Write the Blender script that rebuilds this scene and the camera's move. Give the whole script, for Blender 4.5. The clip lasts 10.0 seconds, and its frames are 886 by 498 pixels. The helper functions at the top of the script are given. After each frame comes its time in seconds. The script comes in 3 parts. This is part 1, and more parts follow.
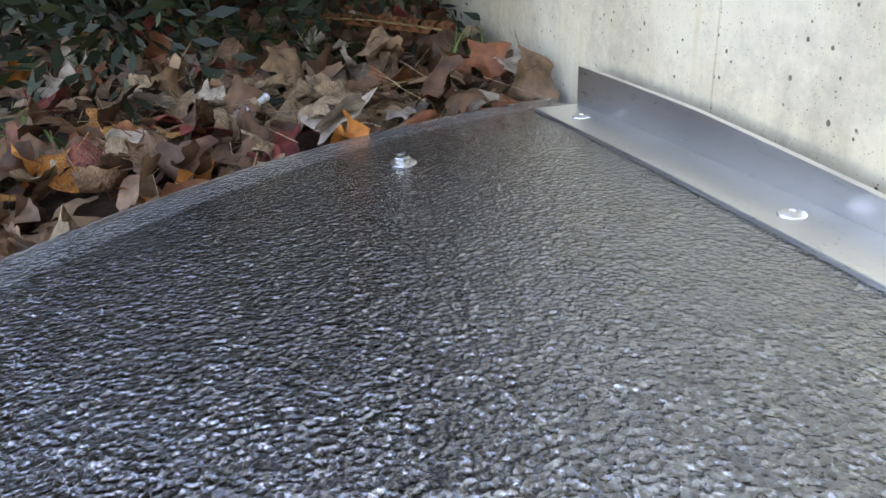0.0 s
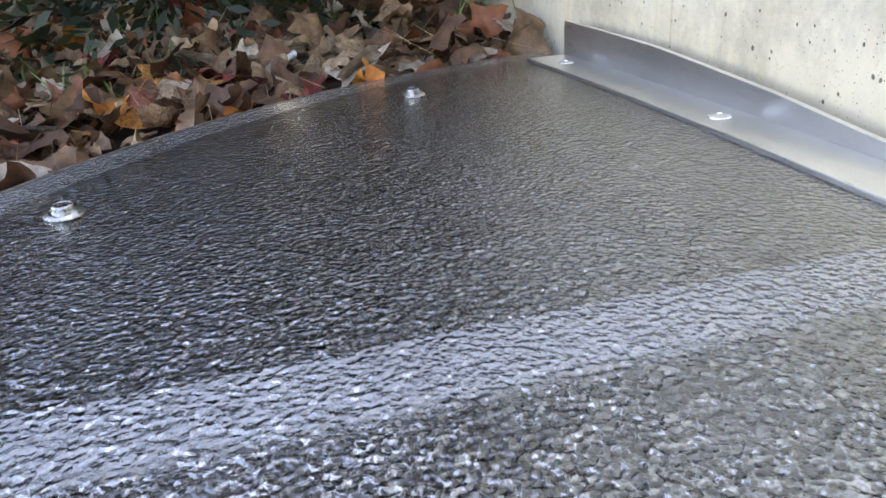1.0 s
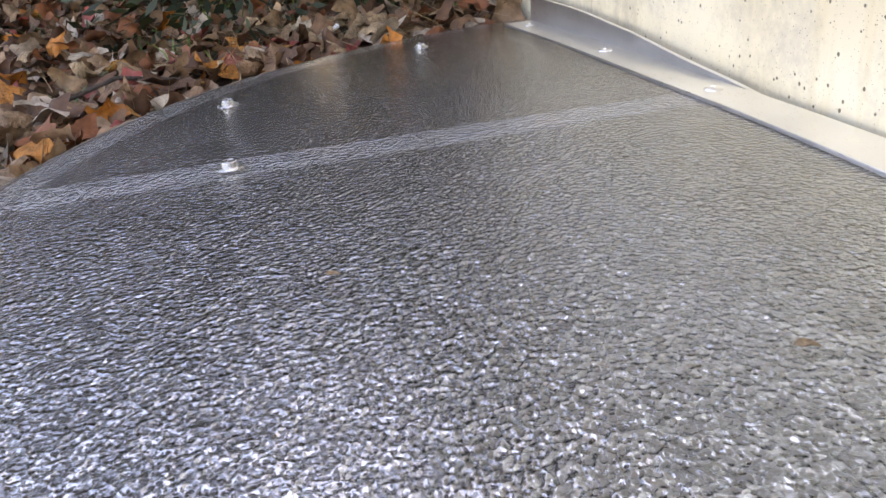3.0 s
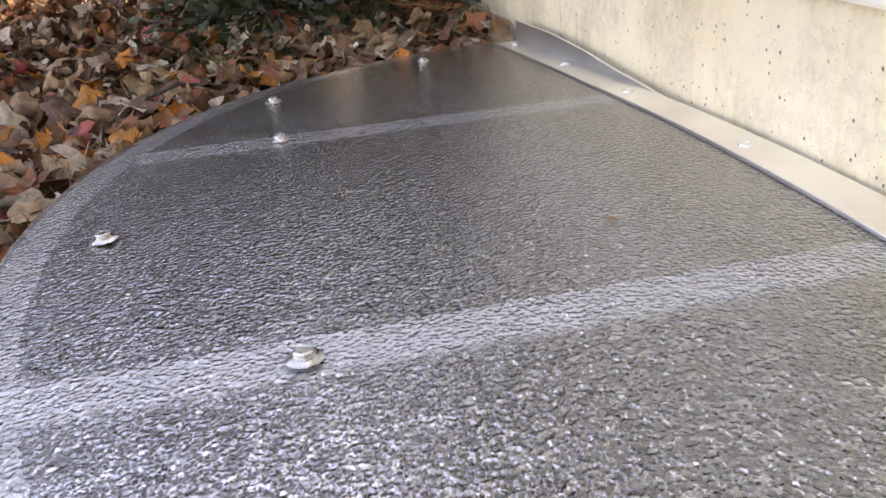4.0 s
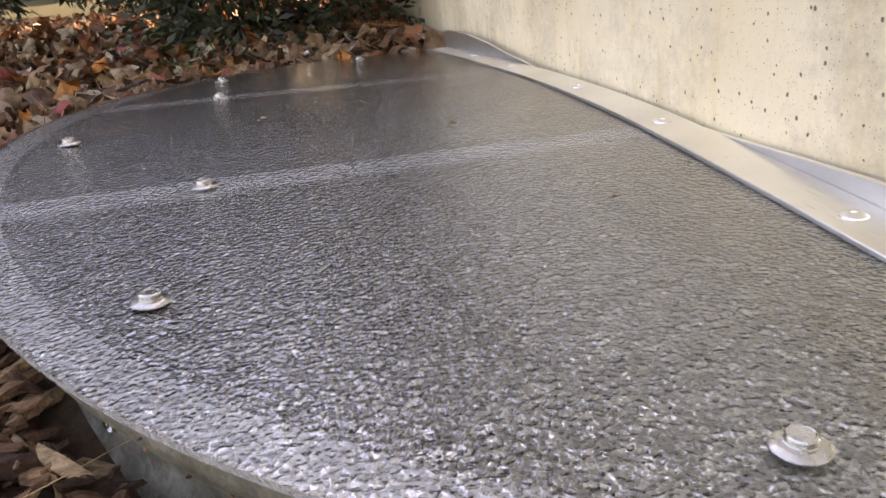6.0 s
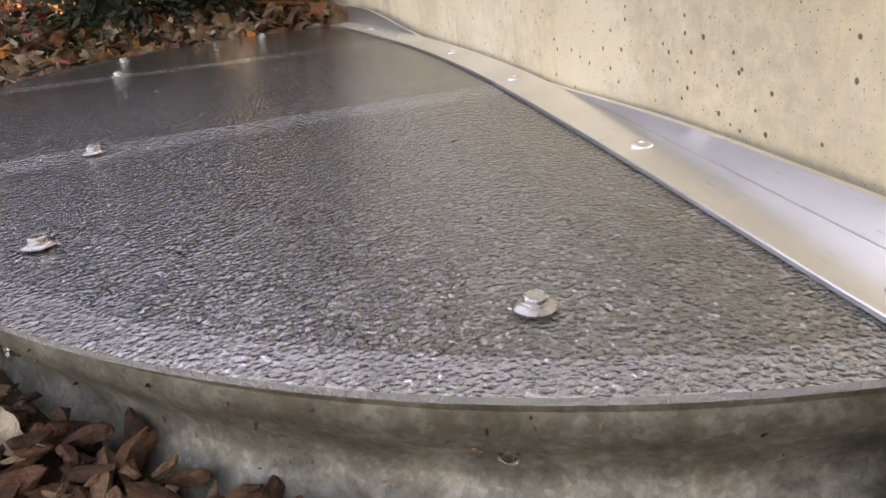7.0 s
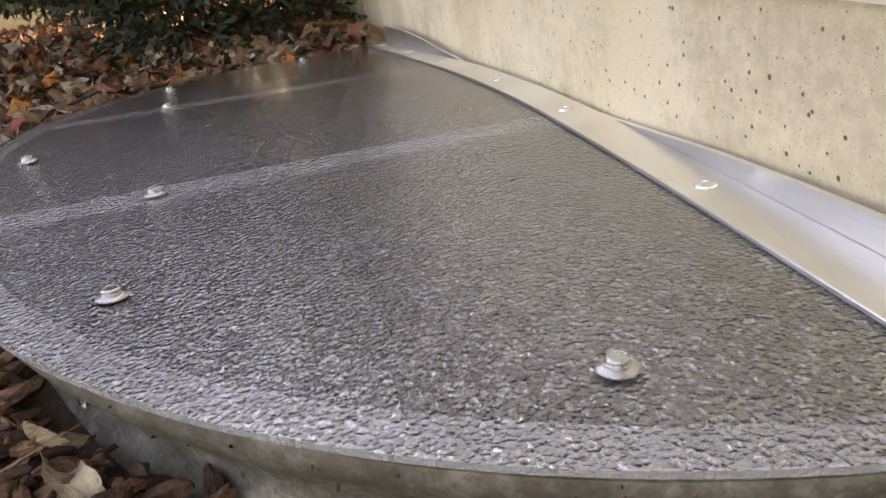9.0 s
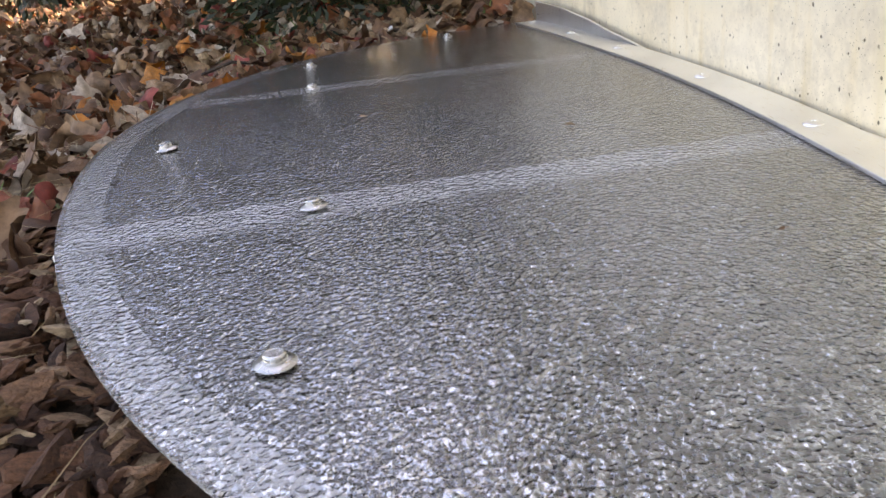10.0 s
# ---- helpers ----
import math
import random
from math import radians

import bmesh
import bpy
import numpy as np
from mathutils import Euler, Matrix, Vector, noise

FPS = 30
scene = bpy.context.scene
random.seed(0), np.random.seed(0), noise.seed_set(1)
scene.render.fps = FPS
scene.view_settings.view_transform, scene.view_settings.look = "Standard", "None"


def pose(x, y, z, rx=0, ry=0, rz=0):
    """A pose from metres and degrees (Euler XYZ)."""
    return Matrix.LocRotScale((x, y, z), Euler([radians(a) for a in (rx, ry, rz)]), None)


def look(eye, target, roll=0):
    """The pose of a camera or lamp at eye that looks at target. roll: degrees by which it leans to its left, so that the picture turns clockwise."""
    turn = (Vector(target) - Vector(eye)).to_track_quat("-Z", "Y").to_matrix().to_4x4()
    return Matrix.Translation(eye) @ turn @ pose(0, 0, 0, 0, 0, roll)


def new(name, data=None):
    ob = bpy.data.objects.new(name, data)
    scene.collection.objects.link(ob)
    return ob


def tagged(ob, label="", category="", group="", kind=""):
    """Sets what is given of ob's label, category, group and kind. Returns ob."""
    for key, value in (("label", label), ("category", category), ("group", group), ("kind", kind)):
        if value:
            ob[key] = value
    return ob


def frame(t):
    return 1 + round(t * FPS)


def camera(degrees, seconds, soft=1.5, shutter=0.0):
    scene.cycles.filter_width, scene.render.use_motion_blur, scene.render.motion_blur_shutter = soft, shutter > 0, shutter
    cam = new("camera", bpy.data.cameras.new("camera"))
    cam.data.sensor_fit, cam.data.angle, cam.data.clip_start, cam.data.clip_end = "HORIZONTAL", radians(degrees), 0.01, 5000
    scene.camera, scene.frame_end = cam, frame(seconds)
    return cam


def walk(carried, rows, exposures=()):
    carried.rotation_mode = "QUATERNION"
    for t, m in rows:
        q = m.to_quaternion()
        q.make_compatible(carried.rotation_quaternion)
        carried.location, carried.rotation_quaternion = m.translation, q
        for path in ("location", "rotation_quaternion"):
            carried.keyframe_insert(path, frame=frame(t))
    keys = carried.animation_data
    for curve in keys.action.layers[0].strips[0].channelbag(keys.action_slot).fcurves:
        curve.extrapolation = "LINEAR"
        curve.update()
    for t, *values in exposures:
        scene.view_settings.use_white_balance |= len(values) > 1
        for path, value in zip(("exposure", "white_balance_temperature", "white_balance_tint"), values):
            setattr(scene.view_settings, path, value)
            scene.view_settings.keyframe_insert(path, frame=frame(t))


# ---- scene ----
cam = camera(58.0, 10.0)
METRES, EYE, TILT, LEAN, TURN = 8.0, 1.5, 0.0, 0.0, 0.0
PATH = [
    (0, (-0.271, 0.869, 0.148), (0.086, 2.647, -0.696), -2.9),
    (0.5, (-0.277, 0.804, 0.149), (0.073, 2.583, -0.695), -2.7),
    (1, (-0.296, 0.732, 0.14), (0.031, 2.506, -0.723), -3.6),
    (1.5, (-0.301, 0.679, 0.13), (0.036, 2.45, -0.736), -4.3),
    (2, (-0.316, 0.603, 0.127), (-0.003, 2.381, -0.733), -4.9),
    (2.5, (-0.319, 0.489, 0.164), (-0.014, 2.273, -0.687), -7.0),
    (3, (-0.334, 0.357, 0.191), (-0.084, 2.131, -0.699), -5.7),
    (3.2, (-0.342, 0.302, 0.199), (-0.112, 2.06, -0.726), -6.0),
    (4.3, (-0.341, 0.044, 0.24), (-0.13, 1.855, -0.582), -5.3),
    (4.5, (-0.332, 0.023, 0.217), (-0.09, 1.83, -0.603), -4.3),
    (5, (-0.305, -0.041, 0.196), (-0.024, 1.777, -0.589), -4.3),
    (5.2, (-0.3, -0.061, 0.187), (0.004, 1.77, -0.558), -3.7),
    (6.3, (-0.279, -0.176, 0.173), (-0.011, 1.664, -0.563), -5.4),
    (6.5, (-0.271, -0.196, 0.176), (0.027, 1.634, -0.574), -5.7),
    (7, (-0.249, -0.24, 0.172), (0.16, 1.548, -0.627), -6.3),
    (7.5, (-0.224, -0.269, 0.176), (0.298, 1.484, -0.634), -7.0),
    (8, (-0.207, -0.289, 0.179), (0.365, 1.441, -0.644), -7.0),
    (8.5, (-0.208, -0.281, 0.183), (0.348, 1.459, -0.631), -7.5),
    (9, (-0.266, -0.226, 0.197), (0.075, 1.587, -0.576), -7.9),
    (9.5, (-0.31, -0.155, 0.214), (-0.142, 1.701, -0.513), -7.7),
    (10, (-0.315, -0.074, 0.199), (-0.227, 1.754, -0.608), -7.1),
]
EXPOSURES = [(0.0, 2.95, 7700, 21), (1.0, 2.95, 7900, 22), (2.5, 3.05, 8600, 26), (4.5, 2.72, 10000, 29), (6.5, 2.5, 10500, 30), (8.0, 2.28, 11300, 31), (8.5, 2.28, 11300, 31), (9.5, 2.6, 9600, 26), (10.0, 2.7, 9300, 26)]
walk(cam, [(t, look(eye, target, roll)) for t, eye, target, roll in PATH], EXPOSURES)

# ---- light ----
SUN_AZ, SUN_EL = radians(58), radians(36)     # azimuth from +y towards +x
world = bpy.data.worlds.new("world")
scene.world = world
world.use_nodes = True
wn = world.node_tree.nodes
sky = wn.new("ShaderNodeTexSky")
sky.sky_type, sky.sun_disc = 'NISHITA', False
sky.sun_elevation, sky.sun_rotation = SUN_EL, SUN_AZ
sky.air_density, sky.dust_density, sky.ozone_density = 1.0, 2.0, 1.0
world.node_tree.links.new(sky.outputs[0], wn["Background"].inputs[0])
wn["Background"].inputs[1].default_value = 0.15
sun = new("sun", bpy.data.lights.new("sun", 'SUN'))
sun.data.energy, sun.data.angle, sun.data.color = 4.0, radians(0.6), (1.0, 0.9, 0.75)
sd = Vector((math.sin(SUN_AZ) * math.cos(SUN_EL), math.cos(SUN_AZ) * math.cos(SUN_EL), math.sin(SUN_EL)))
sun.matrix_world = look(sd * 20, (0, 0, 0))


# ---- materials ----
class Mat:
    """A node material with a few short ways to wire it."""

    def __init__(self, name, **values):
        self.mat = bpy.data.materials.new(name)
        self.mat.use_nodes = True
        self.tree = self.mat.node_tree
        self.bsdf = self.tree.nodes["Principled BSDF"]
        for key, value in values.items():
            self.bsdf.inputs[key.replace("_", " ")].default_value = value
        self.coord = self.add("ShaderNodeTexCoord")

    def add(self, kind, **props):
        node = self.tree.nodes.new(kind)
        for key, value in props.items():
            setattr(node, key, value)
        return node

    def link(self, a, b):
        self.tree.links.new(a, b)

    def mapped(self, scale, rot=(0, 0, 0)):
        m = self.add("ShaderNodeMapping")
        m.inputs["Scale"].default_value = scale
        m.inputs["Rotation"].default_value = rot
        self.link(self.coord.outputs["Object"], m.inputs[0])
        return m.outputs[0]

    def noise(self, scale, detail=3, rough=0.5, vec=None, dist=0.0):
        n = self.add("ShaderNodeTexNoise")
        n.inputs["Scale"].default_value, n.inputs["Detail"].default_value = scale, detail
        n.inputs["Roughness"].default_value, n.inputs["Distortion"].default_value = rough, dist
        self.link(vec or self.coord.outputs["Object"], n.inputs["Vector"])
        return n.outputs["Fac"]

    def voronoi(self, scale, feature='F1', vec=None, out="Distance", rand=1.0):
        v = self.add("ShaderNodeTexVoronoi", feature=feature)
        v.inputs["Scale"].default_value = scale
        v.inputs["Randomness"].default_value = rand
        self.link(vec or self.coord.outputs["Object"], v.inputs["Vector"])
        return v.outputs[out]

    def ramp(self, fac, stops, mode='LINEAR'):
        r = self.add("ShaderNodeValToRGB")
        r.color_ramp.interpolation = mode
        el = r.color_ramp.elements
        while len(el) < len(stops):
            el.new(0.5)
        for e, (p, c) in zip(el, stops):
            e.position = p
            e.color = (*c, 1) if len(c) == 3 else c
        self.link(fac, r.inputs[0])
        return r.outputs[0]

    def math(self, op, a, b=None):
        m = self.add("ShaderNodeMath", operation=op)
        for n, v in enumerate((a, b)):
            if v is None:
                continue
            if isinstance(v, (int, float)):
                m.inputs[n].default_value = v
            else:
                self.link(v, m.inputs[n])
        return m.outputs[0]

    def mix(self, fac, a, b, blend='MIX'):
        m = self.add("ShaderNodeMix", data_type='RGBA', blend_type=blend)
        for sock, v in ((m.inputs[0], fac), (m.inputs[6], a), (m.inputs[7], b)):
            if isinstance(v, (int, float)):
                sock.default_value = v
            elif isinstance(v, tuple):
                sock.default_value = (*v, 1)
            else:
                self.link(v, sock)
        return m.outputs[2]

    def to(self, socket, name):
        self.link(socket, self.bsdf.inputs[name])
        return self

    def bump(self, height, strength=0.5, distance=0.002):
        b = self.add("ShaderNodeBump")
        b.inputs["Strength"].default_value, b.inputs["Distance"].default_value = strength, distance
        self.link(height, b.inputs["Height"])
        self.link(b.outputs[0], self.bsdf.inputs["Normal"])
        return self


def grey(v):
    return (v, v, v)


# clear polycarbonate: low pebbles parted by thin wavy grooves on the upper face, steeper ones below
def pebble_cells(m, scale, wander):
    """Cell pattern, bent by noise: (distance to the groove, distance to the middle)."""
    bend = m.add("ShaderNodeTexNoise")
    bend.inputs["Scale"].default_value = 210
    m.link(m.coord.outputs["Object"], bend.inputs["Vector"])
    warp = m.add("ShaderNodeVectorMath", operation='MULTIPLY_ADD')
    m.link(bend.outputs["Color"], warp.inputs[0])
    warp.inputs[1].default_value = (wander, wander, 0.0)
    m.link(m.coord.outputs["Object"], warp.inputs[2])
    stretch = m.add("ShaderNodeMapping")
    stretch.inputs["Scale"].default_value = (0.95, 0.95, 0.0)
    m.link(warp.outputs[0], stretch.inputs[0])
    return m.voronoi(scale, 'DISTANCE_TO_EDGE', stretch.outputs[0]), m.voronoi(scale, 'SMOOTH_F1', stretch.outputs[0])


m = Mat("clear_polycarbonate", Base_Color=(0.95, 0.96, 0.97, 1), Roughness=0.05, IOR=1.58, Transmission_Weight=1.0)
groove = pebble_cells(m, 375, 0.0036)[0]
dip = m.ramp(groove, [(0.0, grey(1.0)), (0.10, grey(0.72)), (0.24, grey(0.0))], 'EASE')
m.bump(m.math('SUBTRACT', m.math('MULTIPLY', m.noise(90, 2), 0.5), dip), 1.0, 0.00013)
m.to(m.ramp(m.noise(6, 4), [(0.35, grey(0.05)), (0.7, grey(0.10))]), "Roughness")
POLY = m.mat

m = Mat("pebbled_polycarbonate", Base_Color=(0.95, 0.96, 0.97, 1), Roughness=0.06, IOR=1.58, Transmission_Weight=1.0)
ridge, cell = pebble_cells(m, 375, 0.0036)
# the pebbles' flanks throw the light back like little prisms
flank = m.ramp(ridge, [(0.05, grey(0.9)), (0.15, grey(0.02))])
m.to(m.math('MULTIPLY', flank, m.ramp(m.noise(150, 2), [(0.32, grey(0.2)), (0.62, grey(1.0))])), "Metallic")
m.bump(m.math('ADD', cell, m.math('MULTIPLY', m.noise(420, 2), 0.10)), 1.0, 0.00104)
PEBBLE = m.mat

m = Mat("polycarbonate_cut_edge", Base_Color=(0.93, 0.94, 0.94, 1), Roughness=0.2, IOR=1.5, Transmission_Weight=0.7)
m.bump(m.noise(420, 3), 1.0, 0.0012)
POLY_EDGE = m.mat

# mill aluminium
m = Mat("mill_aluminium", Base_Color=(0.8, 0.8, 0.81, 1), Metallic=1.0, Roughness=0.3)
brush = m.noise(60, 4, 0.6, m.mapped((30, 0.6, 30)))
blot = m.noise(9, 4)
m.to(m.ramp(brush, [(0.3, grey(0.26)), (0.7, grey(0.40))]), "Roughness")
m.to(m.mix(m.ramp(blot, [(0.4, grey(0)), (0.7, grey(1))]), (0.95, 0.945, 0.93), (0.84, 0.835, 0.82)), "Base Color")
m.bump(brush, 0.05, 0.0004)
ALU = m.mat

m = Mat("zinc_plated_steel", Base_Color=(0.62, 0.61, 0.58, 1), Metallic=1.0, Roughness=0.25)
m.to(m.ramp(m.noise(180, 3), [(0.35, grey(0.2)), (0.7, grey(0.36))]), "Roughness")
ZINC = m.mat

m = Mat("dull_aluminium_strip", Base_Color=(0.9, 0.9, 0.9, 1), Metallic=0.0, Roughness=0.4)
m.to(m.ramp(m.noise(30, 4), [(0.3, (0.94, 0.94, 0.94)), (0.7, (0.98, 0.98, 0.98))]), "Base Color")
STRIP = m.mat

m = Mat("dull_rim_metal", Metallic=0.0, Roughness=0.5)
m.to(m.ramp(m.noise(26, 5, 0.65), [(0.3, (0.55, 0.55, 0.54)), (0.7, (0.80, 0.80, 0.78))]), "Base Color")
RIM = m.mat

# weathered galvanised steel
m = Mat("galvanised_steel", Metallic=0.4, Roughness=0.5)
spangle = m.voronoi(260, 'F1', None, "Color")
sp = m.add("ShaderNodeSeparateColor")
m.link(spangle, sp.inputs[0])
tone = m.math('ADD', m.math('MULTIPLY', sp.outputs[0], 0.10), m.math('MULTIPLY', m.noise(38, 6, 0.7), 0.90))
dirt = m.ramp(m.noise(22, 6, 0.7, None, 0.6), [(0.52, grey(0)), (0.68, grey(1))])
base = m.ramp(tone, [(0.32, (0.085, 0.08, 0.062)), (0.5, (0.185, 0.175, 0.145)), (0.68, (0.36, 0.345, 0.295))])
m.to(m.mix(m.math('MULTIPLY', dirt, 0.7), base, (0.16, 0.12, 0.075)), "Base Color")
m.to(m.ramp(tone, [(0.3, grey(0.6)), (0.7, grey(0.42))]), "Roughness")
m.bump(m.noise(90, 4), 0.2, 0.001)
GALV = m.mat

# inside of the well: its shade is put into a near-black steel colour
m = Mat("shade_darkened_steel", Metallic=0.2, Roughness=0.6)
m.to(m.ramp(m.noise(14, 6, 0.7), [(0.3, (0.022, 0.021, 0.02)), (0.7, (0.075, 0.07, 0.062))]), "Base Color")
SHADED_STEEL = m.mat

# cast concrete, cream, with pinholes and stains
m = Mat("cast_concrete", Roughness=0.85)
big = m.noise(2.2, 5, 0.6)
mid = m.noise(18, 5, 0.65)
col = m.ramp(big, [(0.3, (0.66, 0.55, 0.37)), (0.5, (0.75, 0.65, 0.47)), (0.72, (0.80, 0.73, 0.58))])
col = m.mix(m.ramp(mid, [(0.45, grey(0)), (0.75, grey(0.4))]), col, (0.58, 0.52, 0.41))
streak = m.noise(9, 4, 0.6, m.mapped((1, 3.0, 0.35)))
col = m.mix(m.ramp(streak, [(0.56, grey(0)), (0.75, grey(0.5))]), col, (0.62, 0.46, 0.20))
blot = m.ramp(m.math('MULTIPLY', m.noise(5, 4, 0.6), m.math('ADD', m.noise(70, 5, 0.75), 0.5)), [(0.46, grey(0)), (0.70, grey(0.6))])
col = m.mix(blot, col, (0.40, 0.34, 0.25))
holes = None
for scale, size in ((300, 0.27), (130, 0.26), (66, 0.15)):
    v = m.add("ShaderNodeTexVoronoi")
    v.inputs["Scale"].default_value = scale
    m.link(m.coord.outputs["Object"], v.inputs["Vector"])
    sepc = m.add("ShaderNodeSeparateColor")
    m.link(v.outputs["Color"], sepc.inputs[0])
    rad = m.math('MULTIPLY', m.math('POWER', sepc.outputs[0], 3.0), size * 1.7)
    d = m.math('SUBTRACT', rad, m.math('ADD', v.outputs["Distance"], m.math('MULTIPLY', m.math('SUBTRACT', m.noise(scale * 2.2, 3), 0.42), 0.22)))
    h = m.ramp(m.math('MULTIPLY', d, 18), [(0.0, grey(0)), (0.6, grey(1))])
    holes = h if holes is None else m.math('MAXIMUM', holes, h)
col = m.mix(m.math('MULTIPLY', holes, 0.88), col, (0.10, 0.075, 0.045))
m.to(col, "Base Color")
m.bump(m.math('SUBTRACT', m.math('MULTIPLY', m.noise(260, 5, 0.7), 0.25), m.math('MULTIPLY', holes, 1.6)), 0.5, 0.002)
CONCRETE = m.mat

m = Mat("old_white_paint", Roughness=0.6)
flake = m.ramp(m.noise(60, 5, 0.7, m.mapped((1, 0.25, 1.5))), [(0.60, grey(0)), (0.64, grey(1))])
m.to(m.mix(flake, (0.78, 0.75, 0.68), (0.45, 0.38, 0.28)), "Base Color")
m.bump(flake, 0.4, 0.001)
WHITE = m.mat

# soil and mulch
m = Mat("dark_soil", Roughness=0.95)
m.to(m.ramp(m.noise(40, 6, 0.7), [(0.3, (0.035, 0.021, 0.013)), (0.55, (0.10, 0.06, 0.036)), (0.8, (0.19, 0.125, 0.075))]), "Base Color")
bare = m.bsdf.inputs["Base Color"].links[0].from_socket
turf = m.ramp(m.noise(30, 6, 0.7), [(0.3, (0.010, 0.014, 0.004)), (0.55, (0.03, 0.034, 0.01)), (0.75, (0.12, 0.09, 0.035))])
where = m.add("ShaderNodeSeparateXYZ")
m.link(m.coord.outputs["Object"], where.inputs[0])
edge = m.math('ADD', m.math('SUBTRACT', where.outputs[1], 3.6), m.math('MULTIPLY', m.math('SUBTRACT', m.noise(1.6, 4), 0.5), 2.2))
m.to(m.mix(m.ramp(edge, [(0.0, grey(0)), (0.3, grey(1))]), bare, turf), "Base Color")
m.bump(m.noise(70, 6, 0.7), 1.0, 0.012)
SOIL = m.mat

# gravel coloured almost black, painting in the shade of the deep well
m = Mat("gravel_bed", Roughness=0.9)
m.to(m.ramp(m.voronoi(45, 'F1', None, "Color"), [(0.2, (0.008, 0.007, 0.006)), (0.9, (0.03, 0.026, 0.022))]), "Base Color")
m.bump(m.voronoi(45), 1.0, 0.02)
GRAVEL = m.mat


def leaf_material(name, stops, island):
    m = Mat(name, Roughness=0.62)
    if island:
        pick = m.add("ShaderNodeNewGeometry").outputs["Random Per Island"]
    else:
        pick = m.add("ShaderNodeObjectInfo").outputs["Random"]
    c = m.ramp(pick, stops, 'LINEAR' if not island else 'CONSTANT')
    k = 1.0 if island else 0.07
    blotch = m.ramp(m.noise(45 * k, 5, 0.65), [(0.35, grey(0.42)), (0.65, grey(1.15))])
    c = m.mix(1.0, c, blotch, 'MULTIPLY')
    spots = m.ramp(m.noise(120 * k, 3, 0.6), [(0.64, grey(0)), (0.74, grey(0.45))])
    m.to(m.mix(spots, c, (0.07, 0.04, 0.025)), "Base Color")
    m.bump(m.noise(150 * k, 4), 0.5, 0.002 if island else 0.02)
    m.bsdf.inputs["Specular IOR Level"].default_value = 0.35
    return m.mat


BROWN, TAN, PALE = (0.12, 0.058, 0.032), (0.28, 0.165, 0.095), (0.48, 0.38, 0.29)
ORANGE, RED, YELLOW, RUST = (0.5, 0.17, 0.03), (0.30, 0.06, 0.045), (0.5, 0.36, 0.06), (0.25, 0.085, 0.035)
LITTER = leaf_material("leaf_litter", [(0.0, BROWN), (0.2, TAN), (0.37, PALE), (0.5, RUST), (0.62, (0.17, 0.085, 0.042)),
                                      (0.75, (0.33, 0.20, 0.11)), (0.88, ORANGE), (0.91, RED), (0.93, (0.12, 0.06, 0.035))], True)
LEAF_MATS = {
    "brown": leaf_material("brown_leaf", [(0.0, BROWN), (1.0, (0.27, 0.15, 0.08))], False),
    "tan": leaf_material("tan_leaf", [(0.0, TAN), (1.0, (0.42, 0.29, 0.17))], False),
    "pale": leaf_material("pale_leaf", [(0.0, (0.42, 0.33, 0.24)), (1.0, (0.55, 0.46, 0.35))], False),
    "orange": leaf_material("orange_leaf", [(0.0, ORANGE), (1.0, (0.45, 0.24, 0.07))], False),
    "red": leaf_material("red_leaf", [(0.0, RED), (1.0, (0.33, 0.11, 0.07))], False),
    "yellow": leaf_material("yellow_leaf", [(0.0, YELLOW), (1.0, (0.42, 0.36, 0.08))], False),
}
CREAM_LEAF = leaf_material("cream_leaf", [(0.0, (0.6, 0.48, 0.33)), (1.0, (0.62, 0.5, 0.35))], False)

m = Mat("wood_chip", Roughness=0.85)
pick = m.add("ShaderNodeNewGeometry").outputs["Random Per Island"]
c = m.ramp(pick, [(0.0, (0.045, 0.02, 0.011)), (0.5, (0.16, 0.07, 0.036)), (0.85, (0.27, 0.145, 0.08)), (1.0, (0.50, 0.36, 0.22))])
grain = m.ramp(m.noise(190, 5, 0.7, m.mapped((0.4, 1.5, 1.5))), [(0.32, grey(0.45)), (0.66, grey(1.4))])
m.to(m.mix(1.0, c, grain, 'MULTIPLY'), "Base Color")
m.bump(m.noise(260, 5, 0.7), 1.0, 0.004)
CHIP = m.mat

m = Mat("dry_straw", Roughness=0.7)
m.to(m.ramp(m.add("ShaderNodeNewGeometry").outputs["Random Per Island"], [(0.0, (0.16, 0.09, 0.04)), (0.6, (0.36, 0.24, 0.1)), (1.0, (0.55, 0.44, 0.26))]), "Base Color")
STRAW = m.mat

m = Mat("grass_blade", Roughness=0.5)
m.to(m.ramp(m.add("ShaderNodeNewGeometry").outputs["Random Per Island"], [(0.0, (0.04, 0.09, 0.015)), (0.7, (0.08, 0.17, 0.03)), (1.0, (0.16, 0.22, 0.05))]), "Base Color")
GRASS = m.mat

m = Mat("evergreen_needles", Roughness=0.55)
m.to(m.ramp(m.add("ShaderNodeNewGeometry").outputs["Random Per Island"], [(0.0, (0.008, 0.014, 0.006)), (0.7, (0.018, 0.03, 0.010)), (1.0, (0.04, 0.05, 0.015))]), "Base Color")
NEEDLE = m.mat

m = Mat("autumn_foliage", Roughness=0.6)
m.to(m.ramp(m.add("ShaderNodeNewGeometry").outputs["Random Per Island"], [(0.0, (0.03, 0.035, 0.012)), (0.5, (0.05, 0.04, 0.015)), (1.0, (0.08, 0.05, 0.018))]), "Base Color")
FOLIAGE = m.mat

m = Mat("bark", Roughness=0.9)
m.to(m.ramp(m.noise(25, 5, 0.7, m.mapped((1, 1, 0.3))), [(0.3, (0.02, 0.014, 0.01)), (0.7, (0.09, 0.065, 0.05))]), "Base Color")
